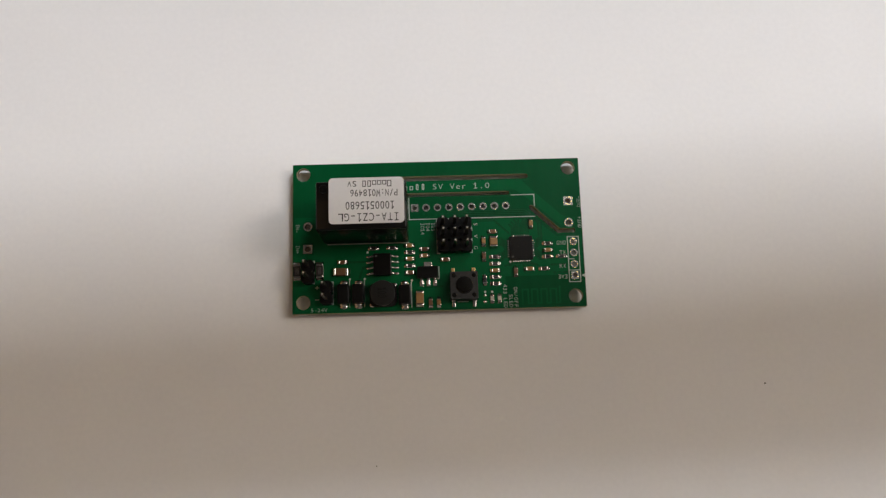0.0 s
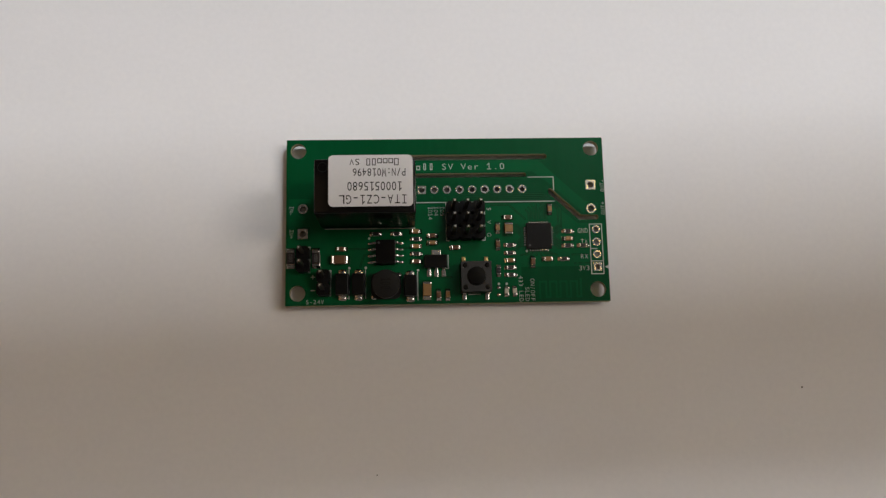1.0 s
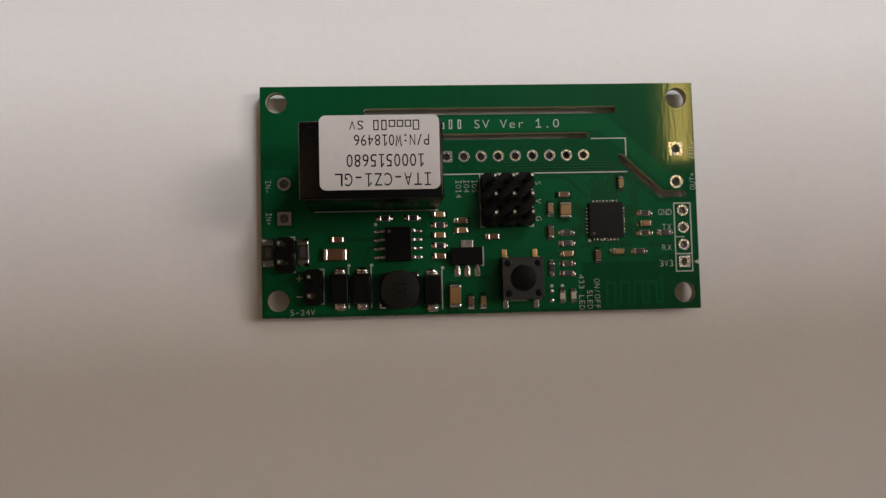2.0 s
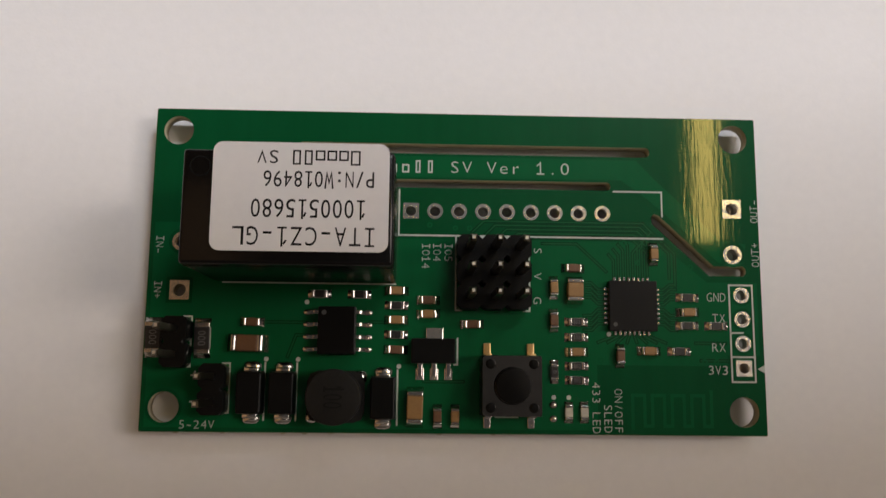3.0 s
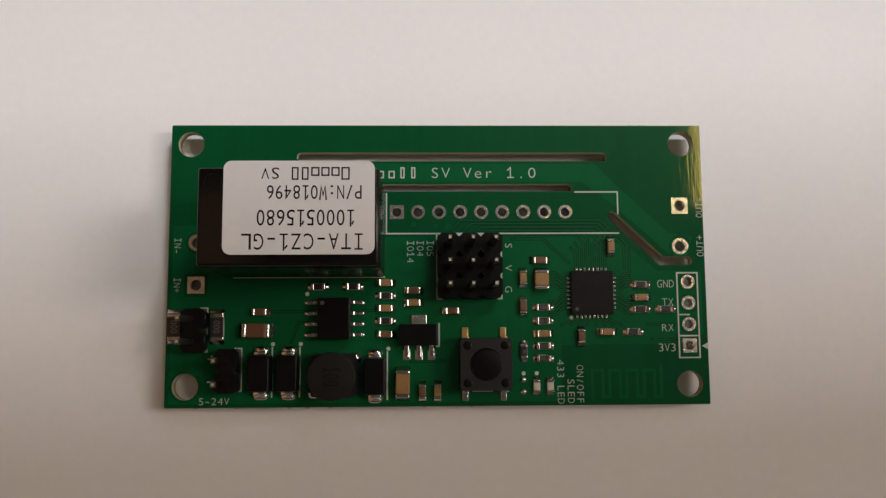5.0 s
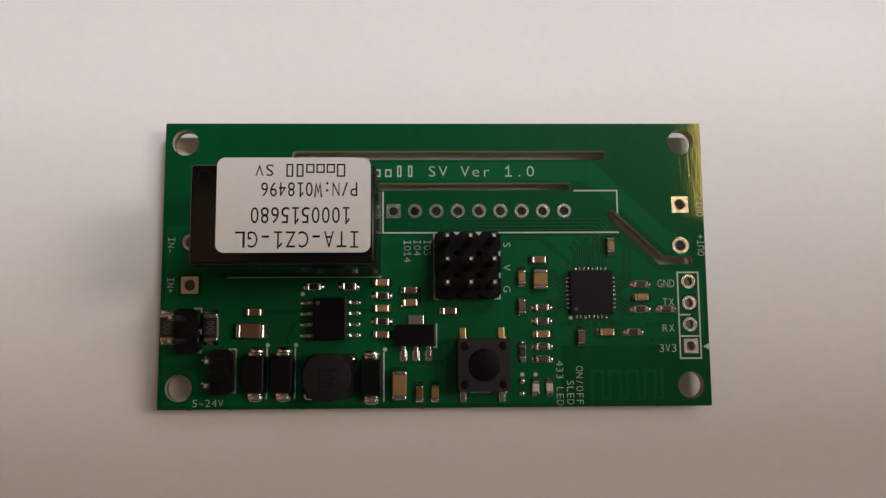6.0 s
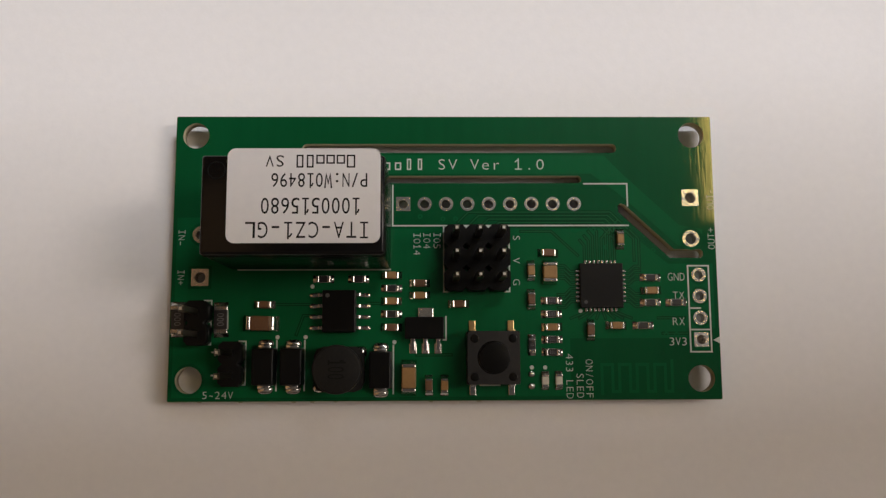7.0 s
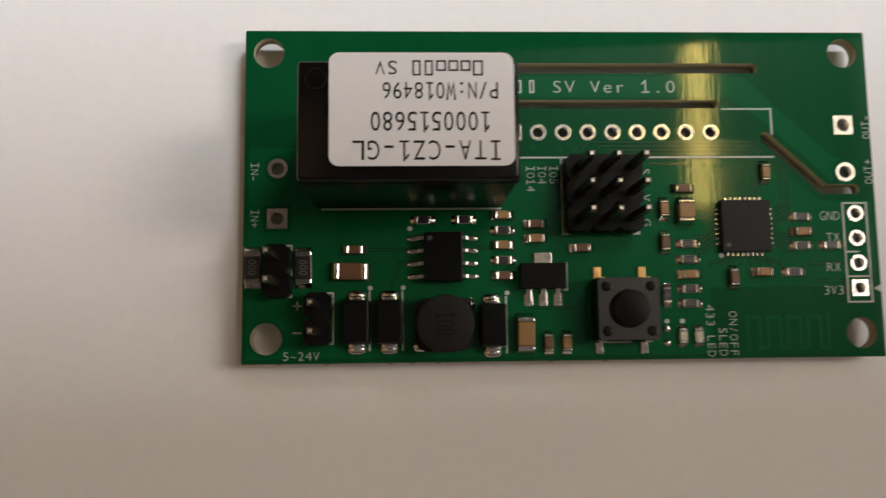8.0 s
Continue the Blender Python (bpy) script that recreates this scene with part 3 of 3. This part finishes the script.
resistor(12.35, -5.34, code="103"), resistor(12.35, -6.92, code="103"), capacitor(12.35, -8.44), resistor(12.35, -9.88, code="102"), resistor(12.35, -11.35, code="102")
resistor(10.0, -10.5, 90, code="0")
capacitor(20.64, 1.9, 90, CERAMIC), capacitor(16.87, -8.8, 90, BROWN), capacitor(19.9, -8.27, 0, CERAMIC), resistor(23.07, -8.28)
resistor(24.1, -2.66), capacitor(24.1, -4.2), resistor(24.0, -5.6), resistor(27.05, -5.6)
for x in (11.46, 13.06):
    chip("indicator_led", x, -14.6, 1.5, 0.8, 0.5, LEDWHITE, "tiny pale light-emitting diode, unlit", 90, pad=0.35, cap=0.3)
for y in (-13.85, -15.25):
    bm = bmesh.new()
    bmesh.ops.create_uvsphere(bm, u_segments=16, v_segments=8, radius=0.42)
    bmesh.ops.scale(bm, vec=(1, 0.9, 0.55), verts=bm.verts)
    part("solder_blob", to_mesh("solder_blob", bm, 60), TIN, pcb, "round tin solder blob on a bare pad", (9.9, y, TOP + 0.08))


def relay():
    bm = bmesh.new()
    add_box(bm, -24.95, -6.4, -1.72, 8.46, TOP + 1.1, TOP + 15.2, 0.35, 3)
    body = part("relay", to_mesh("relay", bm, 40), RELAY, pcb, "tall black plastic relay with a white paper sticker on top")
    part("relay_base", box("relay_base", -24.75, -6.6, -1.5, 8.26, TOP + 0.05, TOP + 1.1), BLACK, body)
    for x in (-13.4, -9.6):
        part("relay_leg", box("relay_leg", x, x + 0.5, -1.62, -1.5, TOP - 0.1, TOP + 1.0), TIN, body)
    part("vent_mark", flat("vent_mark", [ring(-23.4, 6.9, 0.95), ring(-23.4, 6.9, 0.8)], TOP + 15.19, TOP + 15.215), BLACK, body, "round moulded mark on the relay's lid")
    part("lid_seam", flat("lid_seam", [rect(-25.0, -6.35, -1.77, 8.51, 0.35), rect(-24.9, -6.45, -1.67, 8.41, 0.3)], TOP + 13.6, TOP + 13.75), RELAY, body, "raised seam round the relay's lid")
    z = TOP + 15.21
    part("sticker", flat("sticker", [rect(-22.3, -6.86, -0.56, 9.12, 0.85, 6)], z, z + 0.09), STICKER, body, "white paper sticker with rounded corners")
    zl = z + 0.09
    for text, x0, x1, y0, y1 in (("ITA-CZ1-GL", -20.5, -7.85, -0.1, 1.58), ("1000515680", -18.95, -8.8, 2.36, 4.03), ("P/N:W018496", -17.95, -8.1, 5.1, 6.56), ("SV", -18.55, -16.5, 7.2, 8.4)):
        part("sticker_text", lettering("sticker_text", text, x1 - x0, (y1 - y0), 0.012, mono=True, bold=0.12), INK, body, f"black printed characters {text}", at=((x0 + x1) / 2, (y0 + y1) / 2, zl), turn=180)
    for k, (w, h) in enumerate(((0.7, 1.2), (0.7, 0.8), (0.7, 0.8), (0.7, 0.8), (0.55, 1.2), (0.55, 1.2))):
        x = -9.85 - 1.03 * k
        part("sticker_bar", strokes("sticker_bar", [[(x - w / 2, 8.38), (x + w / 2, 8.38), (x + w / 2, 8.4 - h), (x - w / 2, 8.4 - h), (x - w / 2, 8.38)]], 0.15, zl, zl + 0.012), INK, body)


relay()


def pin_header(cx, cy, nx, ny, label):
    """Black blocks of 2.54 mm with a square pin through each."""
    c, hw, hh, outer = 0.45, nx * 1.27, ny * 1.27, []
    for count, ox, oy, dx, dy in ((nx, -hw, -hh, 1, 0), (ny, hw, -hh, 0, 1), (nx, hw, hh, -1, 0), (ny, -hw, hh, 0, -1)):
        for k in range(count):
            for d in (2.54 * k + c, 2.54 * k + 2.54 - c):
                outer.append((ox + dx * d, oy + dy * d))
            if k < count - 1:
                outer.append((ox + dx * 2.54 * (k + 1) - dy * c, oy + dy * 2.54 * (k + 1) + dx * c))
    gaps = [[(x + c * a, y + c * b) for a, b in ((1, 0), (0, 1), (-1, 0), (0, -1))] for x in [(i - nx / 2) * 2.54 for i in range(1, nx)] for y in [(j - ny / 2) * 2.54 for j in range(1, ny)]]
    body = part("pin_header", flat("pin_header", [outer] + gaps, 0.05, 2.55), BLACK, pcb, label, (cx, cy, TOP))

    def pin():
        bm = bmesh.new()
        add_box(bm, -0.32, 0.32, -0.32, 0.32, -2.6, 8.3)
        bmesh.ops.create_cone(bm, cap_ends=True, segments=4, radius1=0.45, radius2=0.22, depth=0.24, matrix=Matrix.Translation((0, 0, 8.42)) @ Matrix.Rotation(radians(45), 4, "Z"))
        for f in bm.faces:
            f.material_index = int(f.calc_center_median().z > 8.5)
        me = to_mesh("pin", bm)
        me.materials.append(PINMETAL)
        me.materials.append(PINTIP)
        return me

    for i in range(nx):
        for j in range(ny):
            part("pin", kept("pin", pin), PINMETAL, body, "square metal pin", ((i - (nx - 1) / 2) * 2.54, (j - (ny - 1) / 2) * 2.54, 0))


# The pin's top face has a much brighter metal colour than its shaft.
PINTIP = material("bright_pin_tip", (0.62, 0.57, 0.48), (0.85, 0.80, 0.70), 0.45, 1.0, grain=3500, broad=800, bump=0.00002)
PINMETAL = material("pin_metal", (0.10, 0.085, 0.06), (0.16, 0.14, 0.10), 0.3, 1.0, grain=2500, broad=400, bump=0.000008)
pin_header(3.62, -0.46, 3, 3, "black three by three block of metal pins")
pin_header(-28.45, -7.9, 1, 2, "black two-pin header beside a chip resistor")
pin_header(-24.5, -12.55, 1, 2, "black two-pin header beside the plus and minus marks")


def leaded_chip():
    body = part("driver_chip", box("driver_chip", -1.9, 1.9, -2.42, 2.42, 0.15, 1.6, 0.12), EPOXY_DARK, pcb, "black eight-legged chip", (-12.35, -6.55, TOP))
    part("pin_mark", tube("pin_mark", -1.3, 1.8, 1.59, 1.61, 0.25, segments=20), GREYMARK, body)

    def leg():
        bm = bmesh.new()
        add_box(bm, 1.88, 2.35, -0.2, 0.2, 0.75, 0.95, 0.04)
        add_box(bm, 2.22, 2.45, -0.2, 0.2, 0.05, 0.93, 0.04)
        add_box(bm, 2.3, 3.2, -0.2, 0.2, 0.03, 0.2, 0.05)
        return to_mesh("leg", bm)

    def pad():
        bm = bmesh.new()
        add_blob(bm, 3.1, 0, 0.02, 0.5, 0.3, 0.2)
        return to_mesh("leg_solder", bm, 60)

    for k in range(4):
        for side in (0, 180):
            y = (k - 1.5) * 1.27
            part("leg", kept("leg8", leg), TIN, body, "", (0, y, 0), side)
            part("leg_solder", kept("leg8s", pad), TIN, body, "", (0, y, 0), side)


def regulator():
    body = part("voltage_regulator", box("voltage_regulator", -2.25, 2.25, -1.25, 1.25, 0.1, 1.5, 0.1), EPOXY_DARK, pcb, "black three-legged voltage regulator with a metal tab", (-2.5, -8.5, TOP))
    part("heat_tab", box("heat_tab", -0.75, 1.0, 1.2, 2.35, 0.05, 0.4, 0.05), PAD, body, "flat tinned tab")
    for x in (-1.35, 0.1, 1.58):
        part("leg", box("leg", x - 0.25, x + 0.25, -2.6, -1.2, 0.08, 0.35, 0.05), TIN, body)
        part("leg_solder", box("leg_solder", x - 0.42, x + 0.42, -2.95, -1.75, 0.0, 0.12, 0.05), PAD, body)


def diode(x, y):
    def body():
        bm = bmesh.new()
        add_box(bm, -1.3, 1.3, -2.15, 2.15, 0.15, 2.2, 0.16)
        for v in bm.verts:
            if v.co.z > 1.2:
                v.co.x *= 0.94
                v.co.y *= 0.95
        return to_mesh("diode", bm)

    def lead():
        bm = bmesh.new()
        add_box(bm, -0.75, 0.75, 2.0, 2.55, 0.25, 1.15, 0.12)
        add_blob(bm, 0, 2.6, 0.05, 0.98, 0.62, 0.5)
        return to_mesh("terminal", bm, 50)

    ob = part("diode", kept("diode", body), EPOXY_DARK, pcb, "black rectangular diode with bright solder at both ends", (x, y, TOP))
    for side in (0, 180):
        part("terminal", kept("dlead", lead), TIN, ob, "", turn=side)


def inductor():
    bm = bmesh.new()
    add_tube(bm, 0, 0, 3.1, 4.0, 2.75, segments=56, bevel=0.18)
    add_tube(bm, 0, 0, 0.9, 3.1, 2.2, segments=40)
    ob = part("inductor", to_mesh("inductor", bm, 40), FERRITE, pcb, "round black power inductor marked 100", (-12.3, -13.2, TOP))
    part("base", flat("base", [rect(-2.9, 2.9, -2.6, 2.6, 1.1, 2)], 0.3, 1.0), FERRITE, ob)
    part("marking", lettering("marking", "100", 2.3, 1.9, 0.02, mono=True, bold=0.05), INK, ob, at=(0, 0, 3.995), turn=-90)
    for side in (0, 180):
        bm = bmesh.new()
        add_blob(bm, 2.35, 2.0, 0.1, 0.85, 0.75, 0.75)
        part("terminal", to_mesh("terminal", bm, 60), TIN, ob, "bright solder at the corner", turn=side)
    part("winding", tube("winding", 0, 0, 1.0, 3.0, 2.5, segments=40), BROWN, ob, "copper winding under the rim")


def microcontroller():
    ob = part("microcontroller", box("microcontroller", -2.5, 2.5, -2.6, 2.6, 0.05, 0.85, 0.05), EPOXY, pcb, "square black microcontroller chip with tiny edge leads", (18.22, -3.62, TOP))
    part("pin_mark", tube("pin_mark", -1.9, -1.95, 0.845, 0.86, 0.22, segments=20), GREYMARK, ob)
    part("top_mark", tube("top_mark", -0.8, 0.9, 0.846, 0.858, 0.7, segments=32), EPOXY, ob)
    for k in range(8):
        o = (k - 3.5) * 0.5
        for side in (0, 90, 180, 270):
            d = 2.6 if side in (90, 270) else 2.5
            m = Matrix.Rotation(radians(side), 4, "Z") @ Vector((d, o, 0))
            part("edge_lead", kept("qlead", lambda: box("edge_lead", -0.1, 0.42, -0.12, 0.12, 0.02, 0.16, 0.03)), TIN, ob, at=(m.x, m.y, 0), turn=side)


def push_button():
    ob = part("push_button", box("push_button", -3.0, 3.0, -3.0, 3.0, 0.1, 3.2, 0.15), BLACK, pcb, "square push button with a steel cover and black round plunger", (5.3, -11.95, TOP))
    part("cover", flat("cover", [rect(-2.95, 2.95, -2.95, 2.95, 0.35, 4), ring(0, 0, 1.85, 40)], 3.2, 3.5), STEEL, ob, "dull brushed steel cover plate")
    part("plunger", tube("plunger", 0, 0, 3.0, 4.6, 1.75, segments=48, bevel=0.15), BLACK, ob, "round black plunger")
    for sx in (-1, 1):
        for sy in (-1, 1):
            part("rivet", tube("rivet", sx * 2.15, sy * 2.15, 3.5, 3.68, 0.5, 0.42, segments=20, bevel=0.05), BLACK, ob)
            bm = bmesh.new()
            y0, y1 = sorted((sy * 2.9, sy * 4.3))
            add_box(bm, sx * 2.25 - 0.36, sx * 2.25 + 0.36, y0, y1, 0.05, 0.3, 0.06)
            y0, y1 = sorted((sy * 2.95, sy * 3.2))
            add_box(bm, sx * 2.25 - 0.36, sx * 2.25 + 0.36, y0, y1, 0.05, 1.9, 0.06)
            part("leg", to_mesh("leg", bm), GOLD if sy > 0 else TIN, ob, "bent metal leg soldered to the board")


leaded_chip()
regulator()
diode(-20.85, -12.87), diode(-17.65, -12.88), diode(-7.55, -13.3)
inductor()
microcontroller()
push_button()
